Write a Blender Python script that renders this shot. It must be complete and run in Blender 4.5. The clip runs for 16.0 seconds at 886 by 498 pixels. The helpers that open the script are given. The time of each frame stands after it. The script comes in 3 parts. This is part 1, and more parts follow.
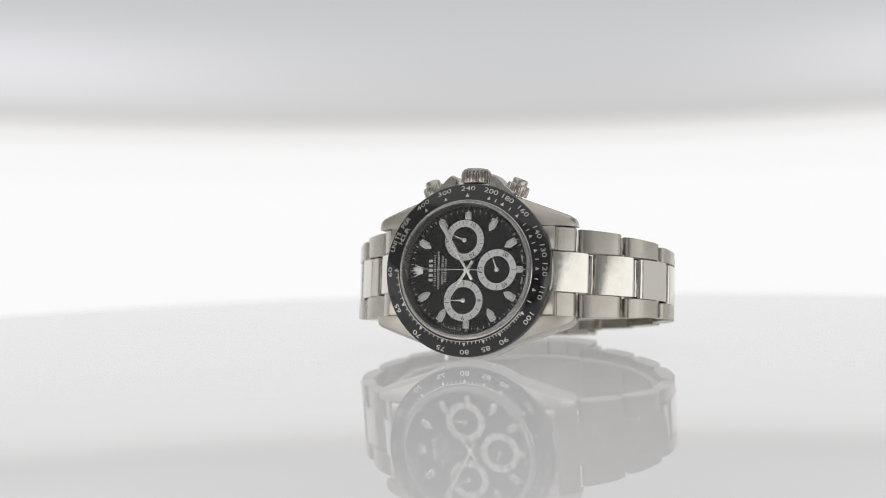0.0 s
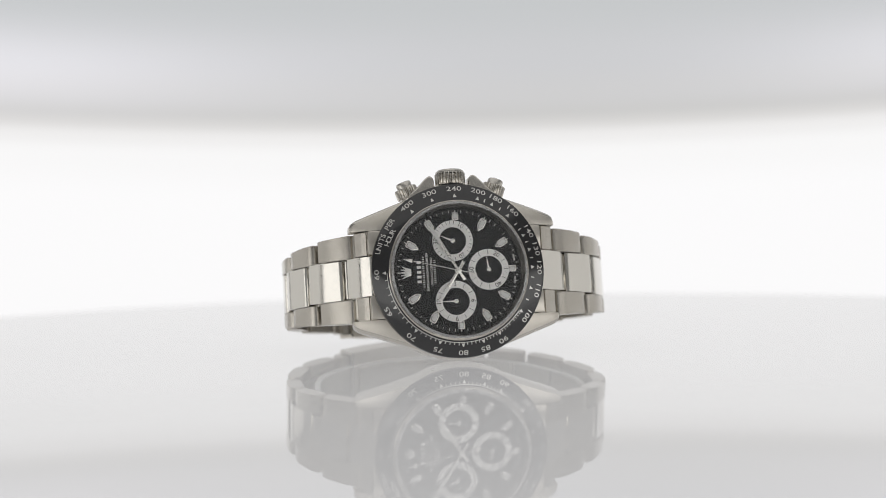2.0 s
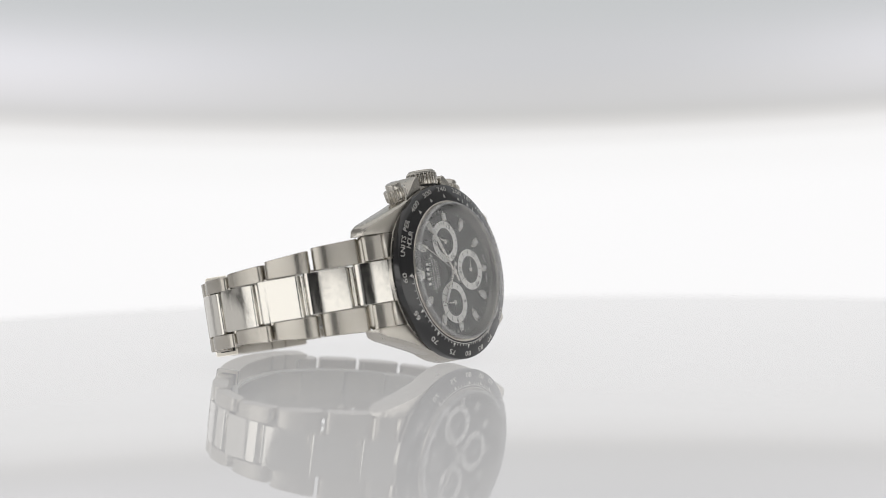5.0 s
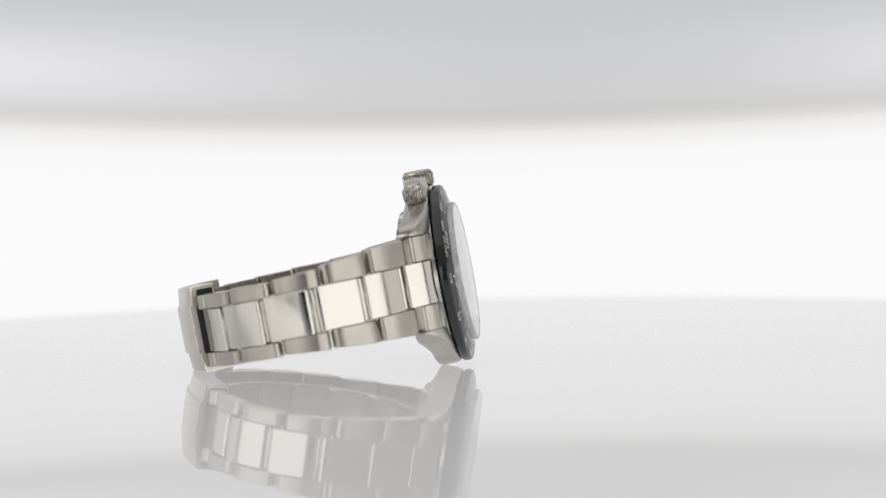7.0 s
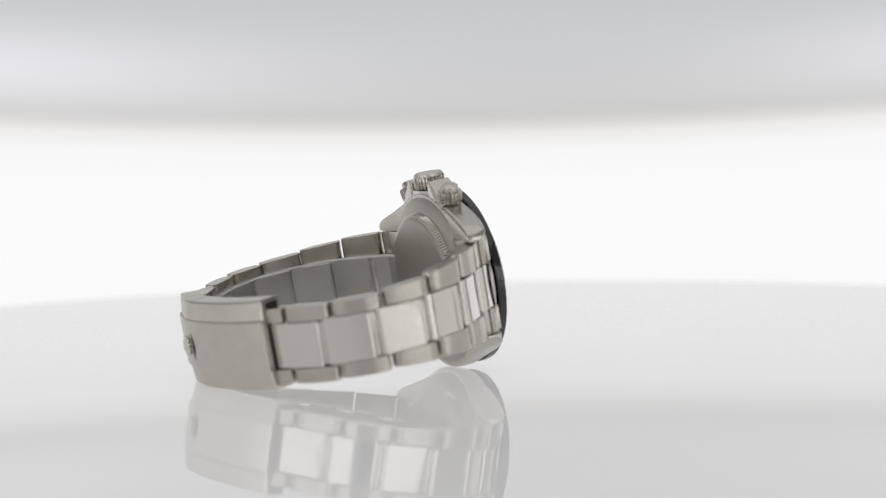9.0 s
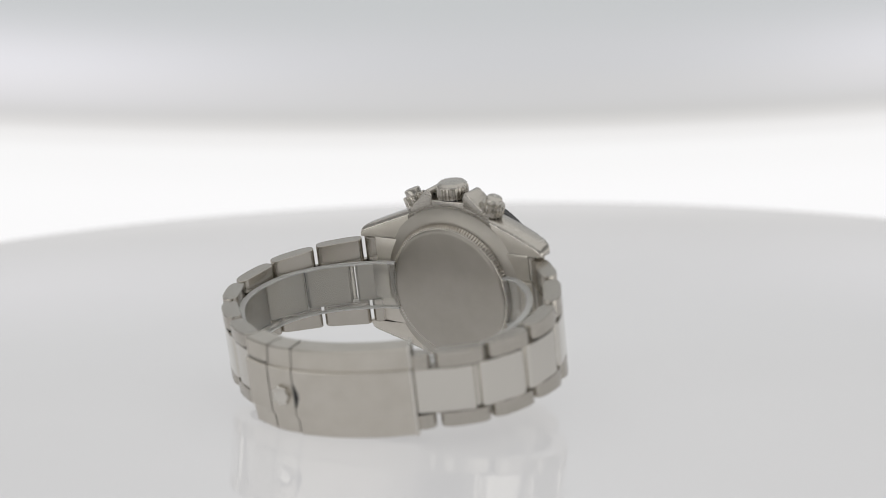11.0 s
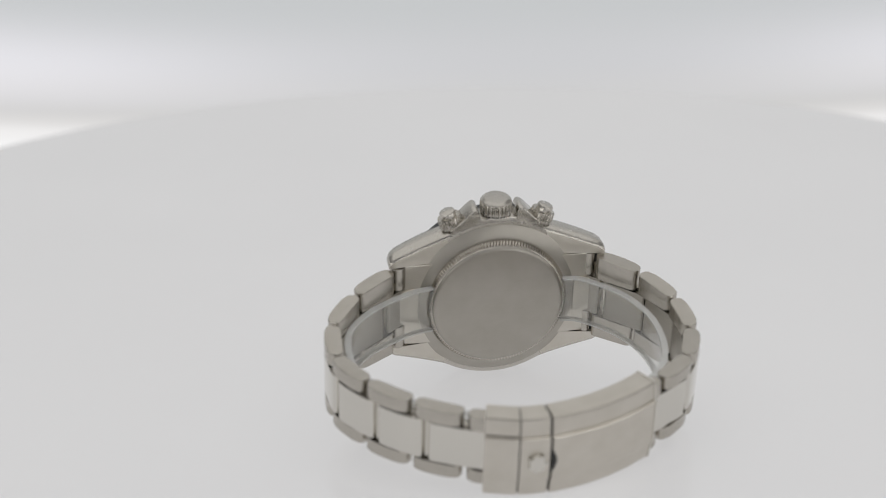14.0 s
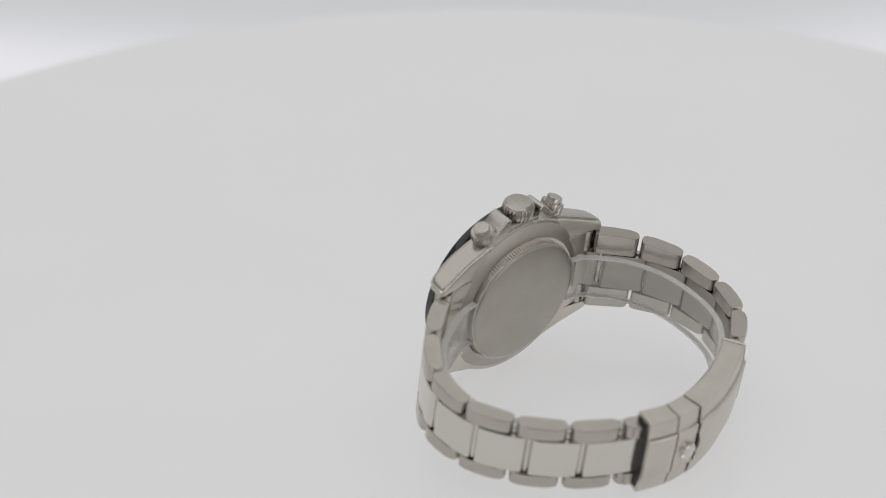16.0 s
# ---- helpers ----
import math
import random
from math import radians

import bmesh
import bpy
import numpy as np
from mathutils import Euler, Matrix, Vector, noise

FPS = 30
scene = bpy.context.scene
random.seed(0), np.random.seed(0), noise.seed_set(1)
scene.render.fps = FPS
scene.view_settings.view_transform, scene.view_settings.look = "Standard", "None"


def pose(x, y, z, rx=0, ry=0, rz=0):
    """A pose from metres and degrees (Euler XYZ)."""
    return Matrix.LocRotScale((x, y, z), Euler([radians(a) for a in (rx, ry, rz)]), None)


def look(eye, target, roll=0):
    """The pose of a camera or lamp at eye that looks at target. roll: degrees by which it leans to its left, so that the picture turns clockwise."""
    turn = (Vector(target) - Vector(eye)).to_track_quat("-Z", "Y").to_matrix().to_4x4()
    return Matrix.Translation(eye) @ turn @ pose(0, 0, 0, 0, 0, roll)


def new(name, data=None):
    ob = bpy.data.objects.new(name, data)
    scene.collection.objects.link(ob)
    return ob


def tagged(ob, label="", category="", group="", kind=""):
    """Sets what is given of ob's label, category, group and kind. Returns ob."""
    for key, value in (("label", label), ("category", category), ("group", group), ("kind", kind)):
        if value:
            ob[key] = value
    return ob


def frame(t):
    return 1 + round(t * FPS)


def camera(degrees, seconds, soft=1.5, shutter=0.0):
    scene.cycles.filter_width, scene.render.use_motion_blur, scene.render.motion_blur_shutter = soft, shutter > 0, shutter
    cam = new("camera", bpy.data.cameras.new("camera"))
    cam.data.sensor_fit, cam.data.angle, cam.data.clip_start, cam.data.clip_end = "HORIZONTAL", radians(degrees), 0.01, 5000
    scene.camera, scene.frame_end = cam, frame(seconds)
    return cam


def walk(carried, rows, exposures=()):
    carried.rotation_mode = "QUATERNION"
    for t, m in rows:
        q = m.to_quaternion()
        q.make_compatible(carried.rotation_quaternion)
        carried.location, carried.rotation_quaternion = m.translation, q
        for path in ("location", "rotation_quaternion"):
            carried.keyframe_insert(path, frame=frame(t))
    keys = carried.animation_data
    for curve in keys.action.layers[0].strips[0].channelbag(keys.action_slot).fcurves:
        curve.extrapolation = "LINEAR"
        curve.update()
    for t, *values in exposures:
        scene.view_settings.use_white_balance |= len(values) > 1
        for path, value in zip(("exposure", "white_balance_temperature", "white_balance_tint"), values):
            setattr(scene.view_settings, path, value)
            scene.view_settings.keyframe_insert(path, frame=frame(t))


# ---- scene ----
MM = 0.001
# rig numbers, in millimetres and degrees: the arm swings camera and backdrop round the turntable
ARM = (6.645, -4.377, 387.01)
LEAN = 1.185
AXIS_SHIFT = -2.935
TABLE_Z = -20.800
LIFT = [2.52, 2.5, 2.47, 2.41, 2.32, 2.22, 2.16, 2.16, 2.28, 3.68, 7.26, 11.02, 14.58, 18.08, 21.64, 25.27, 28.98]
TURN0, TURN_RATE = 1.83, 15.066


def rot(axis, deg):
    return Matrix.Rotation(radians(deg), 4, axis)


def rig(e):
    """The swinging arm at elevation e: x right, y away from the lens, z up, origin at the lens."""
    return (Matrix.Translation((0, -AXIS_SHIFT * MM, -TABLE_Z * MM)) @ rot("X", -e) @ rot("Y", LEAN)
            @ Matrix.Translation((-ARM[0] * MM, -ARM[2] * MM, -ARM[1] * MM)))


cam = camera(28.635, 16.0, soft=0.65)
walk(cam, [(t, rig(e) @ rot("X", 90)) for t, e in enumerate(LIFT)])
cam.data.dof.use_dof = True
cam.data.dof.focus_distance = 0.385
cam.data.dof.aperture_fstop = 11.5

# ---- light: the added, unseen tent glows on all sides, its top as overhead light ----
world = bpy.data.worlds.new("world")
scene.world = world
world.use_nodes = True
world.node_tree.nodes["Background"].inputs[0].default_value = (0.5, 0.5, 0.5, 1)
world.node_tree.nodes["Background"].inputs[1].default_value = 0.3
scene.view_settings.exposure = 0.0

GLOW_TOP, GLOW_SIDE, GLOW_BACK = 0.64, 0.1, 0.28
BOX_LEFT, BOX_RIGHT, BOX_SIDE = 1.32, 1.32, 0.62
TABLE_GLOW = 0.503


# ---- materials ----
class Nodes:
    def __init__(self, name):
        self.mat = bpy.data.materials.new(name)
        self.mat.use_nodes = True
        self.t = self.mat.node_tree
        self.bsdf = self.t.nodes["Principled BSDF"]

    def add(self, kind, **kw):
        n = self.t.nodes.new(kind)
        for k, v in kw.items():
            if k == "operation":
                n.operation = v
            elif k == "data_type":
                n.data_type = v
            elif k == "blend_type":
                n.blend_type = v
        return n

    def link(self, a, b):
        self.t.links.new(a, b)

    def set(self, **kw):
        names = dict(color="Base Color", metallic="Metallic", rough="Roughness", ior="IOR", trans="Transmission Weight",
                     coat="Coat Weight", coat_rough="Coat Roughness", spec="Specular IOR Level", aniso="Anisotropic")
        for k, v in kw.items():
            self.bsdf.inputs[names[k]].default_value = (*v, 1) if k == "color" else v
        return self

    def noise(self, scale, stretch=(1, 1, 1), detail=3.0):
        co = self.add("ShaderNodeTexCoord")
        mp = self.add("ShaderNodeMapping")
        mp.inputs["Scale"].default_value = stretch
        nz = self.add("ShaderNodeTexNoise")
        nz.inputs["Scale"].default_value = scale
        nz.inputs["Detail"].default_value = detail
        self.link(co.outputs["Object"], mp.inputs["Vector"])
        self.link(mp.outputs[0], nz.inputs["Vector"])
        return nz.outputs["Fac"]

    def ramp(self, fac, lo, hi, target, a=0.3, b=0.7):
        mr = self.add("ShaderNodeMapRange")
        for k, v in zip(("From Min", "From Max", "To Min", "To Max"), (a, b, lo, hi)):
            mr.inputs[k].default_value = v
        self.link(fac, mr.inputs["Value"])
        self.link(mr.outputs[0], self.bsdf.inputs[target])

    def tint(self, fac, c0, c1, a=0.3, b=0.7):
        cr = self.add("ShaderNodeValToRGB")
        cr.color_ramp.elements[0].position, cr.color_ramp.elements[1].position = a, b
        cr.color_ramp.elements[0].color, cr.color_ramp.elements[1].color = (*c0, 1), (*c1, 1)
        self.link(fac, cr.inputs[0])
        self.link(cr.outputs[0], self.bsdf.inputs["Base Color"])

    def bump(self, fac, strength, distance):
        b = self.add("ShaderNodeBump")
        b.inputs["Strength"].default_value, b.inputs["Distance"].default_value = strength, distance
        self.link(fac, b.inputs["Height"])
        self.link(b.outputs[0], self.bsdf.inputs["Normal"])


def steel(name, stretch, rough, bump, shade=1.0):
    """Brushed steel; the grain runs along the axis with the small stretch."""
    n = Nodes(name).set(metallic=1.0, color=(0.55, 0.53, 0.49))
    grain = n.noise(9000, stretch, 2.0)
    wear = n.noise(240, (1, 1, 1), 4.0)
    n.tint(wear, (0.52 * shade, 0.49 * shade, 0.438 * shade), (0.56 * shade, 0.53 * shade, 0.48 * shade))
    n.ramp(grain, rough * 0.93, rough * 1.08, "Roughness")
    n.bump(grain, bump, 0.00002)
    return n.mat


# one steel in lighter and darker copies: shade puts each part's light into colour
STEEL_X = steel("brushed_steel_along", (0.02, 1, 1), 0.30, 0.015, 1.1)
STEEL_Z = steel("brushed_steel_link", (0.03, 1, 0.03), 0.24, 0.02, 0.9)
# darkest copy, for the case back's dim light; link insides use it too
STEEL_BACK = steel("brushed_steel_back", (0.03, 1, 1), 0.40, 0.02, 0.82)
STEEL_LUG = steel("brushed_steel_lug", (0.03, 1, 1), 0.40, 0.015, 1.2)
_n = Nodes("polished_steel").set(metallic=1.0, color=(0.655, 0.632, 0.586), rough=0.09)
_n.ramp(_n.noise(900, (1, 1, 1), 3.0), 0.06, 0.13, "Roughness")
POLISHED = _n.mat
_n = Nodes("satin_steel").set(metallic=1.0, color=(0.56, 0.53, 0.482), rough=0.17)
_n.ramp(_n.noise(2500, (1, 1, 1), 3.0), 0.14, 0.2, "Roughness")
SATIN = _n.mat
_n = Nodes("satin_case_steel").set(metallic=1.0, color=(0.56, 0.535, 0.49), rough=0.25)
_n.ramp(_n.noise(700, (0.3, 1, 1), 3.0), 0.22, 0.28, "Roughness")
CASE = _n.mat
_n = Nodes("black_ceramic").set(color=(0.012, 0.012, 0.013), rough=0.12, ior=1.65)
_n.ramp(_n.noise(1500, (1, 1, 1), 3.0), 0.09, 0.15, "Roughness")
CERAMIC = _n.mat
_n = Nodes("black_lacquer").set(color=(0.009, 0.009, 0.0095), rough=0.12)
_n.ramp(_n.noise(2000, (1, 1, 1), 3.0), 0.1, 0.16, "Roughness")
LACQUER = _n.mat
# near-black for fine lines, and in place of shade in hollows and gaps
_n = Nodes("line_and_shade_black").set(color=(0.02, 0.02, 0.02), rough=0.5)
DARK = _n.mat
_n = Nodes("silver_print").set(color=(0.76, 0.75, 0.72), rough=0.5)
_n.ramp(_n.noise(5000, (1, 1, 1), 2.0), 0.38, 0.55, "Roughness")
PRINT = _n.mat
_n = Nodes("bezel_inlay").set(color=(0.62, 0.605, 0.575), rough=0.36, metallic=0.8, coat=1.0, coat_rough=0.1)
_n.bsdf.inputs["Coat IOR"].default_value = 1.8
INLAY = _n.mat
_n = Nodes("white_gold").set(metallic=1.0, color=(0.84, 0.83, 0.8), rough=0.38)
GOLD = _n.mat
_n = Nodes("cream_lume").set(color=(0.7, 0.7, 0.67), rough=0.55)
_n.tint(_n.noise(6000), (0.62, 0.62, 0.6), (0.72, 0.72, 0.7))
LUME = _n.mat
_n = Nodes("polished_hand").set(metallic=1.0, color=(0.84, 0.82, 0.78), rough=0.28)
_n.ramp(_n.noise(3000, (1, 1, 1), 2.0), 0.24, 0.32, "Roughness")
HAND = _n.mat
_n = Nodes("dark_flange").set(metallic=1.0, color=(0.2, 0.195, 0.185), rough=0.2)
_n.ramp(_n.noise(3000, (1, 1, 1), 2.0), 0.16, 0.26, "Roughness")
FLANGE = _n.mat
_n = Nodes("silver_ring").set(color=(0.86, 0.85, 0.82), rough=0.32)
_n.ramp(_n.noise(7000, (1, 1, 1), 2.0), 0.28, 0.38, "Roughness")
RING = _n.mat


def clear_sheet(name, ior, rough, haze, tint, grazing=5.0):
    """A thin clear sheet: straight through, with a Fresnel gloss and a little haze."""
    n = Nodes(name)
    t = n.add("ShaderNodeBsdfTransparent")
    t.inputs[0].default_value = (*tint, 1)
    g = n.add("ShaderNodeBsdfGlossy")
    g.inputs["Roughness"].default_value = rough
    d = n.add("ShaderNodeBsdfDiffuse")
    d.inputs[0].default_value = (0.85, 0.85, 0.84, 1)
    hz = n.add("ShaderNodeMapRange")
    hz.inputs["To Min"].default_value, hz.inputs["To Max"].default_value = haze * 0.85, haze * 1.15
    n.link(n.noise(300, (1, 1, 1), 3.0), hz.inputs["Value"])
    m0, m1 = n.add("ShaderNodeMixShader"), n.add("ShaderNodeMixShader")
    n.link(hz.outputs[0], m0.inputs[0])
    n.link(t.outputs[0], m0.inputs[1])
    n.link(d.outputs[0], m0.inputs[2])
    # gloss that grows towards grazing, alike from both sides
    lw = n.add("ShaderNodeLayerWeight")
    lw.inputs["Blend"].default_value = 0.5
    p = n.add("ShaderNodeMath", operation="POWER")
    p.inputs[1].default_value = grazing
    n.link(lw.outputs["Facing"], p.inputs[0])
    f = n.add("ShaderNodeMapRange")
    f.inputs["To Min"].default_value, f.inputs["To Max"].default_value = ((ior - 1) / (ior + 1)) ** 2, 1.0
    n.link(p.outputs[0], f.inputs["Value"])
    n.link(f.outputs[0], m1.inputs[0])
    n.link(m0.outputs[0], m1.inputs[1])
    n.link(g.outputs[0], m1.inputs[2])
    n.link(m1.outputs[0], n.t.nodes["Material Output"].inputs["Surface"])
    return n.mat


# its diffuse haze paints a slight veil that brightens the black dial
GLASS = clear_sheet("sapphire_glass", 1.45, 0.0, 0.008, (0.99, 0.99, 0.99), 3.0)
# pale haze stands in for the glints on the clear edge
GLASS_RIM = clear_sheet("sapphire_edge", 1.75, 0.06, 0.2, (0.97, 0.97, 0.97))
PLASTIC = clear_sheet("clear_plastic", 1.42, 0.08, 0.085, (0.97, 0.97, 0.96))
PLASTIC_EDGE = clear_sheet("clear_plastic_edge", 1.45, 0.15, 0.48, (0.97, 0.97, 0.96))
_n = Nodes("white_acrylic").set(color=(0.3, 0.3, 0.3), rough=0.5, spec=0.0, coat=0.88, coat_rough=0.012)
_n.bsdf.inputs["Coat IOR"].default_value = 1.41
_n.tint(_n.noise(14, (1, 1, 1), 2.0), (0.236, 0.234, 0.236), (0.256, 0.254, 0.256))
_n.bsdf.inputs["Emission Color"].default_value = (1.004, 0.996, 1.0, 1)  # emission in place of light from below through the white sheet; no lamp there
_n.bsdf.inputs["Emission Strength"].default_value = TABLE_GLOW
ACRYLIC = _n.mat


_n = Nodes("black_cloth").set(color=(0.03, 0.03, 0.032), rough=0.9)
_n.tint(_n.noise(60), (0.025, 0.025, 0.027), (0.04, 0.04, 0.042))
CURTAIN = _n.mat


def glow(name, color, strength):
    """Pale surface that emits light itself: a slightly uneven glow over a matt weave."""
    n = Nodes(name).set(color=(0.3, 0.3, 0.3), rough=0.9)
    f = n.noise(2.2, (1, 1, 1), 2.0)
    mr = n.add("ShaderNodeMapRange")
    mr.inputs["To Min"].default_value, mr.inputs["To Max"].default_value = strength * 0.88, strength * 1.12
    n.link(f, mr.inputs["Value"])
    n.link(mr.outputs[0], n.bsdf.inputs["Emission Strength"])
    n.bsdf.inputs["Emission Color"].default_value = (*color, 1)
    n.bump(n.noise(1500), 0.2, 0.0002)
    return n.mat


# ---- mesh helpers, in millimetres ----
def finish(name, bm, mat, angle=35):
    bmesh.ops.recalc_face_normals(bm, faces=bm.faces)
    lim = radians(angle)
    for f in bm.faces:
        f.smooth = True
    for e in bm.edges:
        if len(e.link_faces) == 2 and e.calc_face_angle(0) > lim:
            e.smooth = False
    bmesh.ops.scale(bm, vec=(MM, MM, MM), verts=bm.verts)
    me = bpy.data.meshes.new(name)
    bm.to_mesh(me)
    bm.free()
    me.materials.append(mat)
    return me


def part(name, bm, mat, parent, label="", angle=35, at=None):
    me = bm if isinstance(bm, bpy.types.Mesh) else finish(name, bm, mat, angle)
    ob = new(name, me)
    ob.parent = parent
    if at is not None:
        ob.matrix_basis = at
    if label:
        ob["label"] = label
    return ob


def revolve(profile, n=96, bm=None, closed=False, m=None):
    bm = bm or bmesh.new()
    m = m or Matrix()
    rings = []
    for r, z in profile:
        if r < 1e-6:
            rings.append([bm.verts.new(m @ Vector((0, 0, z)))])
        else:
            rings.append([bm.verts.new(m @ Vector((r * math.cos(2 * math.pi * k / n), r * math.sin(2 * math.pi * k / n), z))) for k in range(n)])
    pairs = list(zip(rings, rings[1:])) + ([(rings[-1], rings[0])] if closed else [])
    for a, b in pairs:
        for k in range(n):
            j = (k + 1) % n
            vs = [a[k % len(a)], a[j % len(a)], b[j % len(b)], b[k % len(b)]]
            vs = list(dict.fromkeys(vs))
            if len(vs) > 2:
                bm.faces.new(vs)
    return bm


def gear(r0, r1, y0, y1, teeth, bm=None, m=None, cap=True, dome=0.0):
    """A fluted ring along z from y0 to y1."""
    bm = bm or bmesh.new()
    m = m or Matrix()
    n = teeth * 4
    rings = []
    for z, shrink in ((y0, 0.97), (y0 + 0.12 * (y1 - y0), 1), (y1 - 0.12 * (y1 - y0), 1), (y1, 0.95)):
        ring = []
        for k in range(n):
            r = (r1 if k % 4 in (0, 1) else r0) * shrink
            a = 2 * math.pi * k / n
            ring.append(bm.verts.new(m @ Vector((r * math.cos(a), r * math.sin(a), z))))
        rings.append(ring)
    for a, b in zip(rings, rings[1:]):
        for k in range(n):
            j = (k + 1) % n
            bm.faces.new((a[k], a[j], b[j], b[k]))
    if cap:
        for ring, z in ((rings[0], y0), (rings[-1], y1 + dome)):
            c = bm.verts.new(m @ Vector((0, 0, z)))
            for k in range(n):
                bm.faces.new((ring[k], ring[(k + 1) % n], c))
    return bm


def prism(pts, z0, z1, bevel=0.0, bm=None, m=None, segments=2):
    own = bmesh.new()
    lo = [own.verts.new((x, y, z0)) for x, y in pts]
    hi = [own.verts.new((x, y, z1)) for x, y in pts]
    own.faces.new(list(reversed(lo)))
    own.faces.new(hi)
    for k in range(len(pts)):
        j = (k + 1) % len(pts)
        own.faces.new((lo[k], lo[j], hi[j], hi[k]))
    bmesh.ops.recalc_face_normals(own, faces=own.faces)
    if bevel:
        bmesh.ops.bevel(own, geom=own.edges[:], offset=bevel, segments=segments, profile=0.5, affect="EDGES", clamp_overlap=True)
    if m:
        own.transform(m)
    if bm is None:
        return own
    merge(bm, own)
    return bm


def merge(bm, other):
    me = bpy.data.meshes.new("merge")
    other.to_mesh(me)
    other.free()
    bm.from_mesh(me)
    bpy.data.meshes.remove(me)
    return bm


def box(lx, ly, lz, bevel=0.0, bm=None, m=None, segments=2):
    return prism([(-lx / 2, -ly / 2), (lx / 2, -ly / 2), (lx / 2, ly / 2), (-lx / 2, ly / 2)], -lz / 2, lz / 2, bevel, bm, m, segments)


def letters(text, size, wide=1.0, thick=0.015, bold=0.012):
    """The text as a mesh in millimetres, centred, its foot at -x... reading along +x, top along +y."""
    cu = bpy.data.curves.new("letters", "FONT")
    cu.body, cu.size, cu.align_x, cu.align_y = text, size, "CENTER", "CENTER"
    cu.extrude, cu.resolution_u, cu.offset = thick, 3, size * bold
    ob = bpy.data.objects.new("letters", cu)
    me = ob.to_mesh()
    bm = bmesh.new()
    bm.from_mesh(me)
    ob.to_mesh_clear()
    bpy.data.objects.remove(ob)
    bpy.data.curves.remove(cu)
    bmesh.ops.scale(bm, vec=(wide, 1, 1), verts=bm.verts)
    return bm


def dialpoint(a, r, z):
    a = radians(a)
    return Vector((-r * math.cos(a), r * math.sin(a), z))


def dialframe(a, r, z, slope=0.0, c=(0, 0)):
    """Axes at the clock angle a (12 is -x, 3 is +y): x along the clock's sense, y outwards, z off the dial."""
    o = radians(a)
    rd, s = Vector((-math.cos(o), math.sin(o), 0)), radians(slope)
    up, nrm = rd * math.cos(s) - Vector((0, 0, 1)) * math.sin(s), rd * math.sin(s) + Vector((0, 0, 1)) * math.cos(s)
    right = up.cross(nrm)
    p = rd * r + Vector((c[0], c[1], z))
    return Matrix(((right.x, up.x, nrm.x, p.x), (right.y, up.y, nrm.y, p.y), (right.z, up.z, nrm.z, p.z), (0, 0, 0, 1)))


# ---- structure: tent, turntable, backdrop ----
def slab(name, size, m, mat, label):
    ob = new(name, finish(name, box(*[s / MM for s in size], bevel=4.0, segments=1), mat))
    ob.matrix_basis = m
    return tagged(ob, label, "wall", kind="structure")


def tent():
    # unseen tent added round the set; its surfaces emit the fill light
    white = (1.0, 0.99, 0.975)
    slab("ceiling", (2.4, 2.5, 0.02), pose(0, -0.08, 1.1), glow("glow_top", white, GLOW_TOP), "unseen white cloth top, added to glow on the watch")
    slab("wall_left", (0.02, 2.5, 1.86), pose(-1.2, -0.08, 0.16), glow("glow_side", white, GLOW_SIDE), "unseen white cloth side, added with a faint glow")
    slab("wall_right", (0.02, 2.5, 1.86), pose(1.2, -0.08, 0.16), glow("glow_side", white, GLOW_SIDE), "unseen white cloth side, added with a faint glow")
    slab("wall_front", (2.36, 0.02, 1.86), pose(0, -1.3, 0.16), glow("glow_front", (0.98, 0.99, 1.0), 0.12), "unseen grey cloth front, added with a dim glow")
    slab("wall_back", (2.36, 0.02, 1.86), pose(0, 1.14, 0.16), glow("glow_back", white, GLOW_BACK), "unseen white cloth back, added with a glow")
    slab("floor", (2.4, 2.5, 0.02), pose(0, -0.08, -0.79), glow("glow_floor", white, 0.08), "unseen pale grey floor, added with a faint glow")


def softbox(x, y, z, w, h, strength, label, group="softboxes beside the camera"):
    """A long low soft lamp box that faces the turntable."""
    m = look((x, y, z), (0, 0, 0.02))
    b = new("softbox")
    b.matrix_basis = m
    tagged(b, label, "softbox", group)
    white = (1.0, 0.99, 0.97)
    part("diffuser", box(w * 1000, h * 1000, 4, 1.0, segments=1), glow("glow_box", white, strength), b, "glowing white diffuser cloth")
    sh = bmesh.new()
    for sx in (-1, 1):
        box(12, h * 1000 + 24, 70, 2, sh, Matrix.Translation((sx * (w * 500 + 6), 0, 28)), 1)
        box(w * 1000, 12, 70, 2, sh, Matrix.Translation((0, sx * (h * 500 + 6), 28)), 1)
    box(w * 1000, h * 1000, 6, 1, sh, Matrix.Translation((0, 0, 60)), 1)
    part("casing", sh, CURTAIN, b, "black lamp casing")
    part("stand", revolve([(0, -700), (14, -700), (14, 0), (0, 0)], 20, m=m.to_3x3().inverted().to_4x4() @ Matrix.Translation((0, 0, -60))), CURTAIN, b, "black lamp stand")


def softboxes():
    softbox(-0.61, -0.65, 0.07, 1.14, 0.25, BOX_LEFT, "long white soft lamp box beside the camera")
    softbox(0.61, -0.65, 0.07, 1.14, 0.25, BOX_RIGHT, "long bright white soft lamp box beside the camera")
    softbox(-0.87, 0.2, 0.07, 0.84, 0.25, BOX_SIDE, "long white soft lamp box beside the turntable", "softboxes beside the turntable")
    softbox(0.87, 0.2, 0.07, 0.84, 0.25, BOX_SIDE, "long white soft lamp box beside the turntable", "softboxes beside the turntable")


DISC_R = 217.5


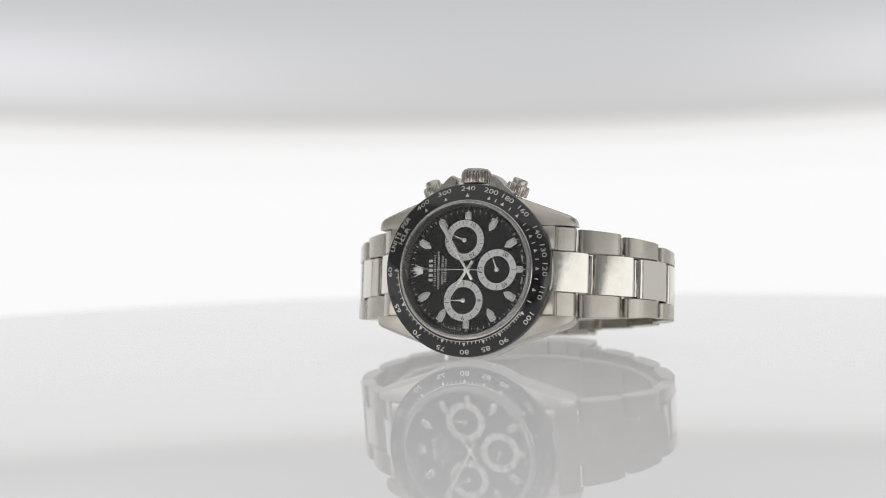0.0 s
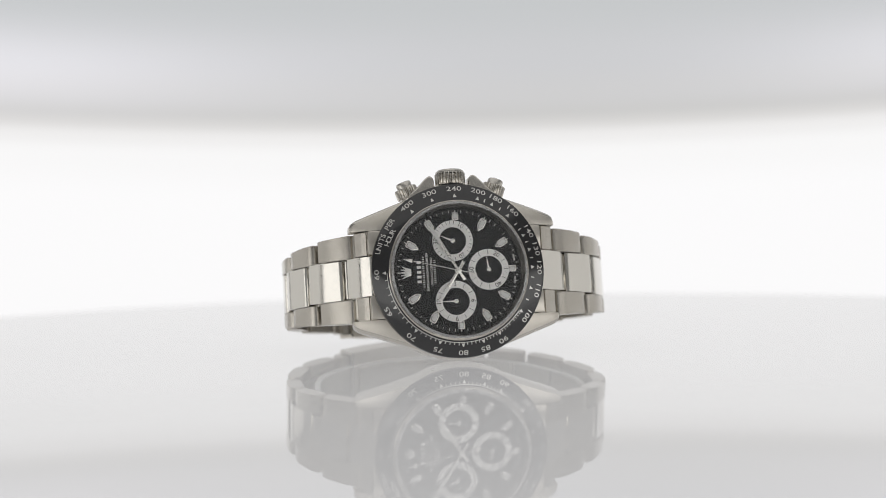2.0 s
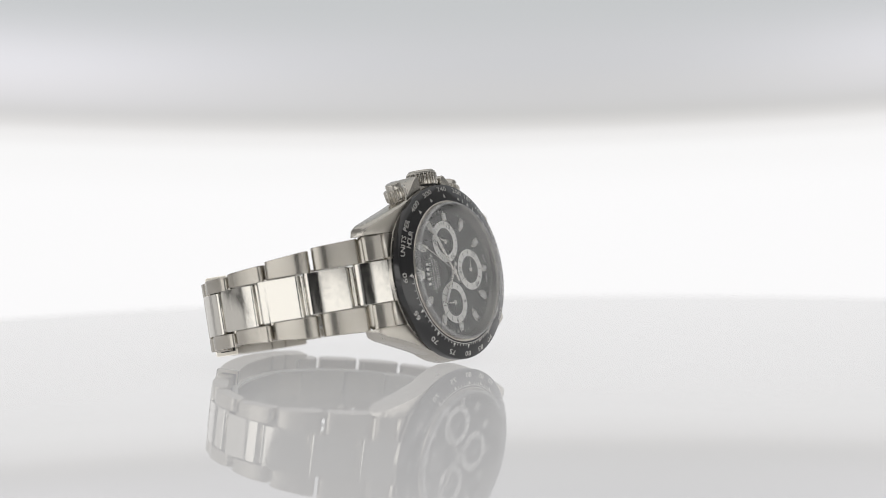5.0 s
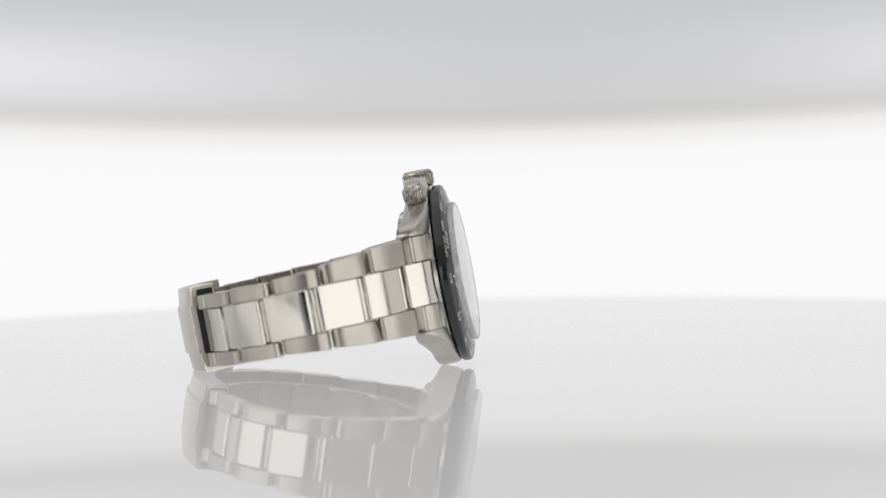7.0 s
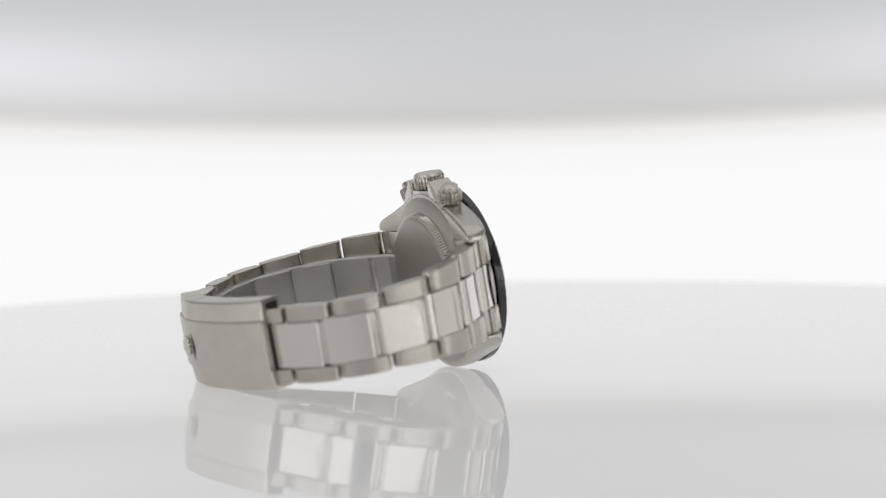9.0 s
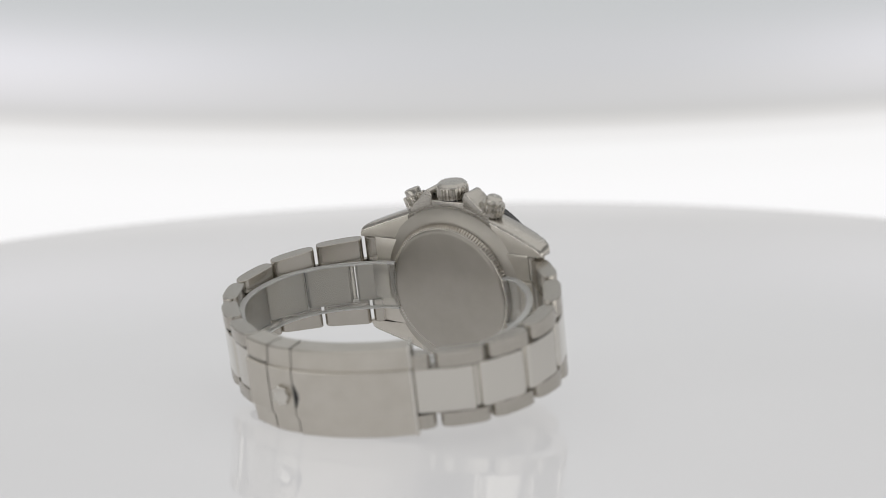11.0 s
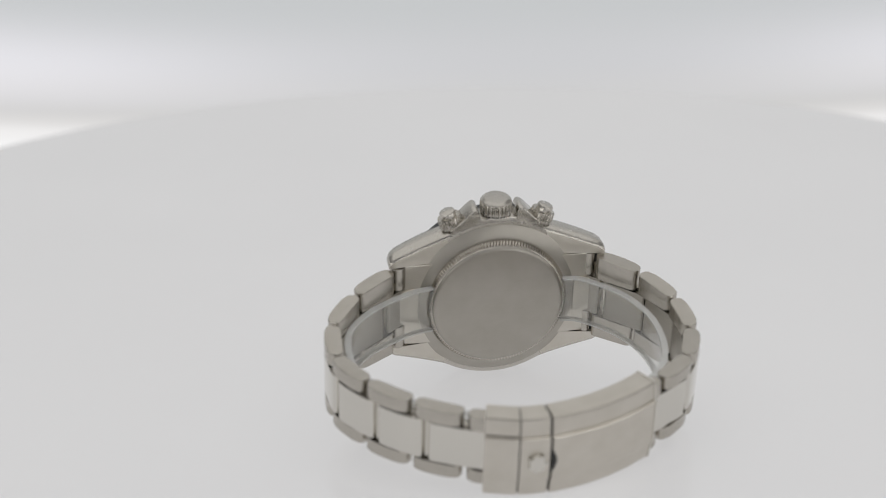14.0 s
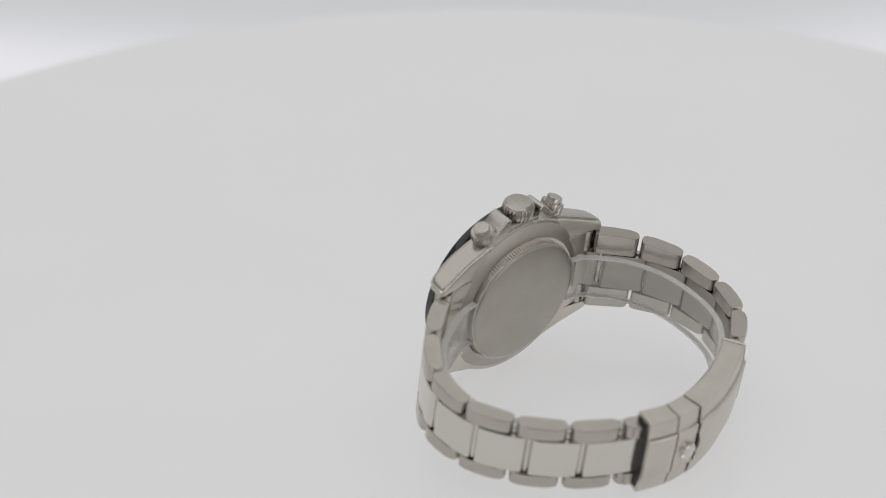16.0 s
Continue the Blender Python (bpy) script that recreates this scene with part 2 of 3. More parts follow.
def turntable():
    base = new("turntable")
    tagged(base, "round glossy white acrylic turntable on a steel post", "turntable")
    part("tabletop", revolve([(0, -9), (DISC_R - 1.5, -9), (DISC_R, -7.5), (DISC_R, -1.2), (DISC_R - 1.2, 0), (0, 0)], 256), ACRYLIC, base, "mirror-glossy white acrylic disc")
    part("post", revolve([(0, -778), (60, -778), (60, -770), (18, -764), (18, -14), (40, -9.3), (0, -9.3)], 48), SATIN, base, "satin steel post")
    return base


def backdrop_material():
    n = Nodes("glowing_backdrop").set(color=(0.03, 0.03, 0.03), rough=0.9)
    co = n.add("ShaderNodeTexCoord")
    sep = n.add("ShaderNodeSeparateXYZ")
    n.link(co.outputs["Object"], sep.inputs[0])

    def math_node(op, a, b):
        k = n.add("ShaderNodeMath", operation=op)
        for i, v in enumerate((a, b)):
            if v is None:
                continue
            if isinstance(v, (int, float)):
                k.inputs[i].default_value = v
            else:
                n.link(v, k.inputs[i])
        return k.outputs[0]

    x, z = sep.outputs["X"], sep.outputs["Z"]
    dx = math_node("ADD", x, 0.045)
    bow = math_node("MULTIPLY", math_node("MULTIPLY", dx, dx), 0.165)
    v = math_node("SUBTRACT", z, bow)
    # seam at v = 0.0505; painted glow: bright panel below it, grey hood above
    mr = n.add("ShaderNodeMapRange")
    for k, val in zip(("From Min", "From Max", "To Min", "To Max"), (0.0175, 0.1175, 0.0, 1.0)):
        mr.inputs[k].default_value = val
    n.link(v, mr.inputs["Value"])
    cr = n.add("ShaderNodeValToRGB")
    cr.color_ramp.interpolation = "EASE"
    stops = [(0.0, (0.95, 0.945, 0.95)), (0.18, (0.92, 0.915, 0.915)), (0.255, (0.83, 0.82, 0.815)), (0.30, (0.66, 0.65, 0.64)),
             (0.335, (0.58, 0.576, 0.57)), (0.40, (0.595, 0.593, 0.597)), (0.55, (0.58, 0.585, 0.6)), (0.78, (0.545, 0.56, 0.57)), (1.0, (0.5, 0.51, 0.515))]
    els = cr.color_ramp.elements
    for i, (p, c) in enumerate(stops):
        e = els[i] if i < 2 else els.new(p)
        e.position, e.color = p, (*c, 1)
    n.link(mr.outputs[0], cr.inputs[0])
    # two pale lobes of light, painted into the hood's glow
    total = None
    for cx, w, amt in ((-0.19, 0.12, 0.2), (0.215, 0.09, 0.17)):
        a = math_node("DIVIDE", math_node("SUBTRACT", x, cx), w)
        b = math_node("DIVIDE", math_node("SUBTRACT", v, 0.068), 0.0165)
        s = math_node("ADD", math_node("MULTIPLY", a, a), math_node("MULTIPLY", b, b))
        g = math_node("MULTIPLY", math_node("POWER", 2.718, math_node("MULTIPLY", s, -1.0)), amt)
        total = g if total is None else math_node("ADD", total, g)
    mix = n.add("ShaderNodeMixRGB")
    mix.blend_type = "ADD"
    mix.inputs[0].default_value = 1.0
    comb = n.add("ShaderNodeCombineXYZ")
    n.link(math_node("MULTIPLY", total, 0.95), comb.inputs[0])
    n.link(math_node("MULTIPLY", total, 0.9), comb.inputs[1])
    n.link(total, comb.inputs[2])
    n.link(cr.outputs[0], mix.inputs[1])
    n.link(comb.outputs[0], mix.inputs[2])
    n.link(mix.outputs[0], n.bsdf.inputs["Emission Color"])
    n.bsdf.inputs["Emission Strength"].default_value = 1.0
    return n.mat


BACK_Y = 0.67


def camera_arm():
    """The swinging arm that carries an added black card and the backdrop; it passes beside the disc."""
    arm = new("camera_arm")
    tagged(arm, "black metal swing arm with an added black card, beside the turntable", "arm")
    # unseen card, added so polished links mirror black where the camera stands
    bm = bmesh.new()
    for x, z, w, h in ((-43, 0, 26, 120), (43, 0, 26, 120), (0, 40, 60, 40), (0, -40, 60, 40)):
        box(w, 5, h, 0.6, bm, Matrix.Translation((x, -20, z)), 1)
    part("reflection_card", bm, CURTAIN, arm, "black card added for the camera's dark reflection")
    part("upright", box(14, 14, 22, 1, None, Matrix.Translation((0, -24, -66)), 1), CURTAIN, arm)
    part("crossbar", box(464, 14, 14, 1, None, Matrix.Translation((-225, -24, -80)), 1), CURTAIN, arm)
    part("boom", box(14, 752, 14, 1, None, Matrix.Translation((-450, 345, -80)), 1), CURTAIN, arm)
    part("backdrop_bracket", box(150, 14, 14, 1, None, Matrix.Translation((-383, 700, -80)), 1), CURTAIN, arm)
    part("pivot_plate", revolve([(0, -6), (40, -6), (40, 6), (0, 6)], 40, m=Matrix.Translation((-464, 387, -80)) @ rot("Y", 90)), CURTAIN, arm, "round black pivot plate")
    return arm


def arm_stand():
    stand = new("arm_stand")
    stand.matrix_basis = pose(-0.5, 0, -0.78)
    tagged(stand, "black metal stand that carries the swing arm", "stand")
    part("column", box(40, 60, 700, 3, None, Matrix.Translation((0, 0, 352)), 1), CURTAIN, stand)
    part("foot", box(220, 260, 16, 3, None, Matrix.Translation((0, 0, 8)), 1), CURTAIN, stand)


def backdrop():
    """A gently curved panel that glows by its material, on the far end of the arm."""
    bm = bmesh.new()
    nx, rows = 40, [-300, -100, 0, 40, 80, 160, 320, 540]
    grid = [[bm.verts.new((x, -0.00008 * x * x + (0 if k else d), z)) for x in np.linspace(-330, 330, nx)] for d in (0, 6) for k, z in enumerate(rows)]
    half = len(rows)
    for g in range(half):
        for v in grid[half + g]:
            v.co.y += 6
    for a, b in list(zip(grid[:half], grid[1:half])) + list(zip(grid[half:], grid[half + 1:])) + [(grid[0], grid[half]), (grid[half - 1], grid[-1])]:
        for k in range(nx - 1):
            bm.faces.new((a[k], a[k + 1], b[k + 1], b[k]))
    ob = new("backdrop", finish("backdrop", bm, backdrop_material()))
    return tagged(ob, "glowing white panel behind the turntable, pale grey hood painted above", "backdrop", kind="structure")


# ---- the wristwatch; its own axes: x to 6 o'clock, y to the crown, z off the dial ----
def rounded_path(pts, step=0.25):
    """A smooth line through control points, as evenly spaced points."""
    p = [Vector(q) for q in pts]
    p = [p[0] * 2 - p[1], *p, p[-1] * 2 - p[-2]]
    out = []
    for i in range(1, len(p) - 2):
        for k in range(40):
            t = k / 40
            out.append(0.5 * (2 * p[i] + (p[i + 1] - p[i - 1]) * t + (2 * p[i - 1] - 5 * p[i] + 4 * p[i + 1] - p[i + 2]) * t * t
                              + (3 * p[i] - p[i - 1] - 3 * p[i + 1] + p[i + 2]) * t ** 3))
    out.append(p[-2])
    acc = [0.0]
    for a, b in zip(out, out[1:]):
        acc.append(acc[-1] + (b - a).length)

    def at(s):
        s = max(0.0, min(acc[-1], s))
        i = min(len(acc) - 2, max(0, int(np.searchsorted(acc, s)) - 1))
        f = (s - acc[i]) / max(1e-9, acc[i + 1] - acc[i])
        return out[i].lerp(out[i + 1], f)
    return at, acc[-1]


SAG = 0.032


def chord(a, b, y=0.0):
    """A frame on the chord a-b of the band's outer face: x along it, y across, z outwards."""
    d = (b - a)
    L = d.length
    d = d / L
    mid = (a + b) / 2
    ex = Vector((d.x, 0, d.y))
    ey = Vector((0, 1, 0))
    ez = ex.cross(ey)
    o = Vector((mid.x, y + SAG * mid.y, mid.y))
    if ez.dot(Vector((mid.x - 1, 0, mid.y + 28))) < 0:
        ez, ey = -ez, -ey
    return Matrix(((ex.x, ey.x, ez.x, o.x), (ex.y, ey.y, ez.y, o.y), (ex.z, ey.z, ez.z, o.z), (0, 0, 0, 1))), L


def link_mesh(L, w, th, end=1.05, arch=0.34, taper=0.0, outer=1):
    """A solid link: rounded ends and lightly broken edges, its outer face at z = 0; the outer side runs in by the taper."""
    prof = []
    for cx, cz, a0 in ((L / 2 - end, -end, 0), (-L / 2 + end, -end, 90), (-L / 2 + end, -th + end, 180), (L / 2 - end, -th + end, 270)):
        for k in range(5):
            a = radians(a0 + 22.5 * k)
            prof.append((cx + end * math.cos(a), cz + end * math.sin(a)))
        if a0 == 0:
            prof += [(L * f, arch * (1 - 4 * f * f)) for f in (0.3, 0.2, 0.1, 0, -0.1, -0.2, -0.3)]
    bm = bmesh.new()
    c = 0.11
    rings = []
    for y, inset in ((-w / 2, c), (-w / 2 + c, 0), (w / 2 - c, 0), (w / 2, c)):
        rings.append([bm.verts.new((x * (1 - 2 * inset / L * 0.6), y, z + (inset * (1 if z < -th / 2 else -1)) * 0.8)) for x, z in prof])
    for a, b in zip(rings, rings[1:]):
        for k in range(len(prof)):
            j = (k + 1) % len(prof)
            bm.faces.new((a[k], a[j], b[j], b[k]))
    bm.faces.new(list(reversed(rings[0])))
    bm.faces.new(rings[-1])
    for v in bm.verts:
        if v.co.y * outer > 0:
            v.co.y += outer * taper * v.co.x / L
    return bm


LEFT = [(-18.9, -2.0), (-21.8, -5.2), (-24.9, -8.3), (-32.8, -16.1), (-36.9, -26.4), (-35.8, -39.0), (-29.9, -47.5), (-23.6, -51.7), (-20.2, -53.4), (-16.3, -55.2)]
RIGHT = [(18.9, -2.0), (21.9, -5.1), (25.0, -7.8), (33.5, -14.6), (39.2, -23.6), (39.1, -35.8), (32.0, -46.1), (23.8, -52.6), (17.0, -56.2), (13.2, -57.8), (9.0, -59.0)]
CLASP = [(13.4, -60.1), (8.0, -61.5), (3.0, -61.9), (-3.0, -61.2), (-9.5, -59.6), (-16.2, -56.8), (-21.9, -53.5)]
CLASP_RISE = 0.5


def bracelet(watch):
    for path, first, pitch, count, off in ((LEFT, 8.6, 10.85, 5, 2.5), (RIGHT, 10.4, 11.1, 6, 3.3)):
        at, total = rounded_path(path)

        def half(s):
            f = max(0.0, min(1.0, (s - 5) / 37))
            return 10.0 - 2.35 * f * f * (3 - 2 * f)
        ends = [0.0] + [first + pitch * k for k in range(count)] + [total + 3.0]
        for k in range(len(ends) - 1):
            a, b = ends[k] + (0.62 if k else 0.2), min(ends[k + 1] - 0.62, total - 0.9 if k == len(ends) - 2 else 1e9)
            if b - a < 2:
                continue
            m, L = chord(at(a), at(b))
            if k == 0:
                m = m @ Matrix.Translation((0, 0, -0.05))
            link = part("centre_link", link_mesh(L, 9.0, 3.1, 0.75, 0.26), POLISHED, watch, "polished steel centre link", at=to_m(m))
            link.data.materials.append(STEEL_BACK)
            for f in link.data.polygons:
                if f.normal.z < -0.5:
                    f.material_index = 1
            if k:
                q, _ = chord(at(ends[k] - 0.5), at(ends[k] + 0.5))
                part("knuckle", revolve([(0, -4.2), (0.62, -4.2), (0.62, 4.2), (0, 4.2)], 14), POLISHED, watch, "polished hinge knuckle",
                     at=to_m(q @ Matrix.Translation((0, 0, -1.4)) @ rot("X", 90)))
        outs = [0.0] + [first - off + pitch * k for k in range(count + (1 if first - off + pitch * count < total - 1 else 0))] + [total - 0.7]
        for k in range(len(outs) - 1):
            a, b = outs[k] + (0.3 if k == 0 else 0.22 if k == 1 else 0.62), outs[k + 1] - (0.62 if k else 0.22)
            if b - a < 1.6:
                continue
            for side in (-1, 1):
                w = half((a + b) / 2) - 4.6
                m, L = chord(at(a), at(b), side * (4.6 + w / 2))
                shape = link_mesh(L, w - 0.1, 3.2, 1.3, 0.4, half(b) - half(a), side * (1 if m[1][1] > 0 else -1))
                part("outer_link", shape, STEEL_Z, watch, "brushed steel outer link", at=to_m(m @ Matrix.Translation((0, 0, -0.1))))
            # hinge pin between the links
            if k:
                q, _ = chord(at(outs[k] - 0.5), at(outs[k] + 0.5))
                hw = 4.9
                part("pin", revolve([(0, -hw), (0.55, -hw), (0.55, hw), (0, hw)], 10), SATIN, watch, "steel hinge pin",
                     at=to_m(q @ Matrix.Translation((0, 0, -1.5)) @ rot("X", 90)))


def to_m(m):
    """A frame in millimetres as one in metres."""
    m = m.copy()
    m.translation = m.translation * MM
    return m


def sweep(at, s0, s1, section, n=14, y=0.0):
    """A bar swept along the band's line; the section holds (across, outwards) points."""
    bm = bmesh.new()
    rings = []
    for k in range(n + 1):
        s = s0 + (s1 - s0) * k / n
        p = at(s)
        d = (at(s + 0.2) - at(s - 0.2)).normalized()
        nrm = Vector((d.y, -d.x))
        if nrm.dot(Vector((p.x - 1, p.y + 28))) < 0:
            nrm = -nrm
        rings.append([bm.verts.new((p.x + nrm.x * o, c + y + SAG * p.y, p.y + nrm.y * o)) for c, o in section])
    for a, b in zip(rings, rings[1:]):
        for k in range(len(section)):
            j = (k + 1) % len(section)
            bm.faces.new((a[k], a[j], b[j], b[k]))
    bm.faces.new(list(reversed(rings[0])))
    bm.faces.new(rings[-1])
    return bm


def clasp_section(lift):
    """A raised flat centre, a small step down to a flange on either side, deep flat sides."""
    half = [(4.75, 0.35), (5.0, 0.24), (5.1, -0.16), (8.7, -0.5), (8.95, -0.7), (9.02, -1.0), (9.02, -4.8), (8.85, -5.0), (8.3, -5.0)]
    half = [(c, o + (lift if o > -2 else 0)) for c, o in half]
    return [(-c, o) for c, o in reversed(half)] + half


def clasp(watch):
    at, total = rounded_path(CLASP)
    split = 12.9

    def sweep_clasp(s0, s1, section, n):
        return sweep(at, s0, s1, section, n, CLASP_RISE)
    cover = part("clasp_cover", sweep_clasp(split + 0.22, total, clasp_section(0.28), 16), STEEL_X, watch, "brushed steel folding clasp cover", angle=12)
    part("clasp_end", sweep_clasp(6.95, split - 0.22, clasp_section(0), 8), STEEL_X, watch, "brushed steel clasp block", angle=12)
    part("clasp_tongue", sweep_clasp(0.0, 6.65, clasp_section(0), 6), STEEL_X, watch, "brushed steel clasp end piece", angle=12)
    # added black filler gives the gaps between the clasp pieces their shade
    core = [(-8.7, -4.7), (-8.7, -1.1), (-4.7, -0.5), (4.7, -0.5), (8.7, -1.1), (8.7, -4.7)]
    part("clasp_gap_fill", sweep_clasp(0.4, total - 0.4, core, 16), DARK, watch, "dark filler for the shade in the clasp's gaps")
    for y in (-5.2, 5.2):
        seam = [(y - 0.1, -0.3), (y - 0.1, -0.14), (y + 0.1, -0.14), (y + 0.1, -0.3)]
        part("seam", sweep_clasp(0.3, 6.4, seam, 6), DARK, cover, "dark fine seam")
    # black sheets cap the solid ends, in place of the hollows' shade
    hollow = [(-8.3, -4.6), (-8.3, -1.2), (-4.6, -0.45), (4.6, -0.45), (8.3, -1.2), (8.3, -4.6)]
    rim = [(c * 1.012, o + (0.14 if o > -3 else -0.1)) for c, o in clasp_section(0.28)]
    part("cover_rim", sweep_clasp(total - 0.55, total - 0.02, rim, 1), POLISHED, cover, "thin polished end of the clasp cover", angle=20)
    part("cover_end_shade", sweep_clasp(total - 0.1, total + 0.02, hollow, 1), DARK, cover, "dark sheet for the shade in the clasp cover's end")
    part("clasp_end_shade", sweep_clasp(-0.01, 0.12, hollow, 1), DARK, cover, "dark sheet for the shade in the clasp's end")
    inner = [(-4.6, -5.6), (-4.6, -4.9), (4.6, -4.9), (4.6, -5.6)]
    part("clasp_blade", sweep_clasp(1.0, total - 2, inner, 16), SATIN, watch, "folded steel clasp blade")
    # small raised emblem, a plain lobed shape
    m, _ = chord(at(split - 3.6), at(split - 1.8))
    lob = [(1.75 * (1 + 0.14 * math.cos(7 * a)) * math.cos(a), 1.9 * (1 + 0.14 * math.cos(7 * a)) * math.sin(a)) for a in np.linspace(0, 2 * math.pi, 40, endpoint=False)]
    part("emblem", prism(lob, 0.3, 1.25, 0.25), POLISHED, cover, "small raised lobed emblem", at=to_m(m))
    # black crescent laid on the cover, painting the shade of a scooped notch
    m, _ = chord(at(split - 0.3), at(split + 0.7))
    lens = [(-0.15, -2.9), (0.45, -1.8), (0.85, -0.8), (0.98, 0), (0.85, 0.8), (0.45, 1.8), (-0.15, 2.9)]
    part("notch_shade", prism(lens, 0.3, 0.66), DARK, cover, "dark crescent for the shade in a finger notch", at=to_m(m))


def strip(watch):
    """The clear protective strip that runs inside the band from the case back."""
    line = [(-14.2, -9.0), (-18.5, -10.2), (-25.5, -17.0), (-29.2, -26.5), (-28.6, -38.0), (-24.0, -45.6), (-15.0, -51.4), (0.5, -55.2),
            (15.5, -52.2), (26.6, -45.8), (34.0, -35.8), (34.4, -24.5), (28.8, -16.2), (19.2, -10.3), (14.2, -9.0)]
    at, total = rounded_path(line)
    sec = [(-5.0, -0.45), (-5.0, 0.45), (5.0, 0.45), (5.0, -0.45)]
    st = part("protective_strip", sweep(at, 0, total, sec, 90), PLASTIC, watch, "clear plastic protective strip inside the band")
    for sy in (-1, 1):
        rim = [(sy * 5.02, -0.65), (sy * 5.02, 0.65), (sy * 5.4, 0.65), (sy * 5.4, -0.65)]
        part("strip_edge", sweep(at, 0, total, rim, 90), PLASTIC_EDGE, st, "milky cut edge of the strip")


def fluted_ring():
    """A ring of fine teeth on a slope round the case back."""
    bm = bmesh.new()
    n = 140 * 4
    rings = []
    for r0, r1, z in ((15.25, 15.35, -8.2), (14.95, 15.35, -8.45), (14.35, 14.85, -9.45), (14.15, 14.25, -9.55)):
        rings.append([bm.verts.new(((r1 if k % 4 < 2 else r0) * math.cos(2 * math.pi * k / n), (r1 if k % 4 < 2 else r0) * math.sin(2 * math.pi * k / n), z)) for k in range(n)])
    for a, b in zip(rings, rings[1:]):
        for k in range(n):
            j = (k + 1) % n
            bm.faces.new((a[k], a[j], b[j], b[k]))
    return bm


def case(watch):
    # middle case with four lugs, one piece
    bm = revolve([(0, -1.5), (18.6, -1.5), (19.2, -1.9), (19.55, -3.0), (19.65, -5.8), (19.45, -6.6), (18.9, -7.0), (0, -7.0)], 128)
    body = part("case", bm, CASE, watch, "steel case band", angle=30)
    for sx in (-1, 1):
        for sy in (-1, 1):
            arm = bmesh.new()
            rows = [(5.5, 18.6, -1.7, -6.9), (9.0, 17.3, -1.7, -6.92), (12.5, 16.0, -1.75, -7.08), (16.0, 14.75, -2.0, -7.4), (19.5, 13.5, -2.7, -7.9), (22.0, 12.6, -3.5, -8.3), (23.0, 12.0, -4.1, -8.4), (23.5, 11.3, -4.9, -8.1)]
            rings = []
            for x, yo, zt, zb in rows:
                yi = 10.05
                edge = ((yi, zt - 0.1), (yo - 0.7, zt), (yo - 0.1, zt - 0.45), (yo, zt - 1.1), (yo + 0.03, (zt + zb) / 2), (yo - 0.05, zb + 0.9), (yo - 0.4, zb + 0.28), (yo - 1.0, zb), (yi, zb))
                rings.append([arm.verts.new((sx * x, sy * y, z)) for y, z in edge])
            for a, b in zip(rings, rings[1:]):
                for k in range(9):
                    j = (k + 1) % 9
                    arm.faces.new((a[k], a[j], b[j], b[k]))
            arm.faces.new(rings[0])
            arm.faces.new(rings[-1])
            lug = part("lug", arm, STEEL_LUG, body, "tapered steel lug, brushed above and polished at its side", angle=48)
            lug.data.materials.append(CASE)
            for f in lug.data.polygons:
                if f.index % 9 in (1, 2, 3, 4, 5, 6) or f.index >= 9 * (len(rows) - 1):
                    f.material_index = 1
        guard = [(sx * x, y) for x, y in ((3.95, 14), (3.95, 20.7), (4.2, 21.5), (4.75, 21.95), (5.4, 21.8), (6.4, 20.9), (7.9, 19.3), (10, 17.6), (10, 14))]
        if sx < 0:
            guard.reverse()
        part("crown_guard", prism(guard, -6.9, -1.9, 0.55, segments=4), CASE, body, "rounded steel crown guard", angle=50)
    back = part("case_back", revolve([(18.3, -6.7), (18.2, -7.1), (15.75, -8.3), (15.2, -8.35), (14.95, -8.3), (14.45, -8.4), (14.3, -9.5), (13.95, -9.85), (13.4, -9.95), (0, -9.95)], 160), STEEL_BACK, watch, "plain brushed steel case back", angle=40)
    part("fluted_ring", fluted_ring(), SATIN, back, "finely fluted steel ring")
    for sx in (-1, 1):
        plate = [(sx * 13, -9.95), (sx * 22.0, -9.95), (sx * 22.6, -9.4), (sx * 22.6, 9.4), (sx * 22.0, 9.95), (sx * 13, 9.95)]
        if sx < 0:
            plate.reverse()
        part("end_link", prism(plate, -7.6, -6.2, 0.25), STEEL_X, watch, "brushed steel end link between the lugs", angle=30)
        part("end_tongue", prism([(sx * 17, -4.2), (sx * 22.4, -4.2), (sx * 22.4, 4.2), (sx * 17, 4.2)][::sx], -8.3, -6.4, 0.5), STEEL_X, watch, "brushed steel tongue of the end link", angle=30)
    # shoulders of the end links, and spring bars on dark patches for slot shade
    for sx in (-1, 1):
        for sy in (-1, 1):
            sh = [(sx * 14, sy * 4.7), (sx * 19.6, sy * 4.7), (sx * 19.6, sy * 9.9), (sx * 14, sy * 9.9)]
            if sx * sy < 0:
                sh.reverse()
            part("end_shoulder", prism(sh, -5.6, -2.05, 0.2), STEEL_X, watch, "brushed steel shoulder of the end link", angle=30)
            slot = [(-0.55, -1.1), (0.55, -1.1), (0.55, 1.1), (-0.55, 1.1)]
            part("slot", prism(slot, -7.64, -7.55), DARK, watch, "dark patch for the shade in a spring bar slot", at=to_m(Matrix.Translation((sx * 21.3, sy * 8.7, 0))))
            part("spring_bar", revolve([(0, -0.8), (0.3, -0.8), (0.3, 0.8), (0, 0.8)], 14), SATIN, watch, "end of a spring bar",
                 at=to_m(Matrix.Translation((sx * 21.2, sy * 8.9, -7.56)) @ rot("X", 90)))


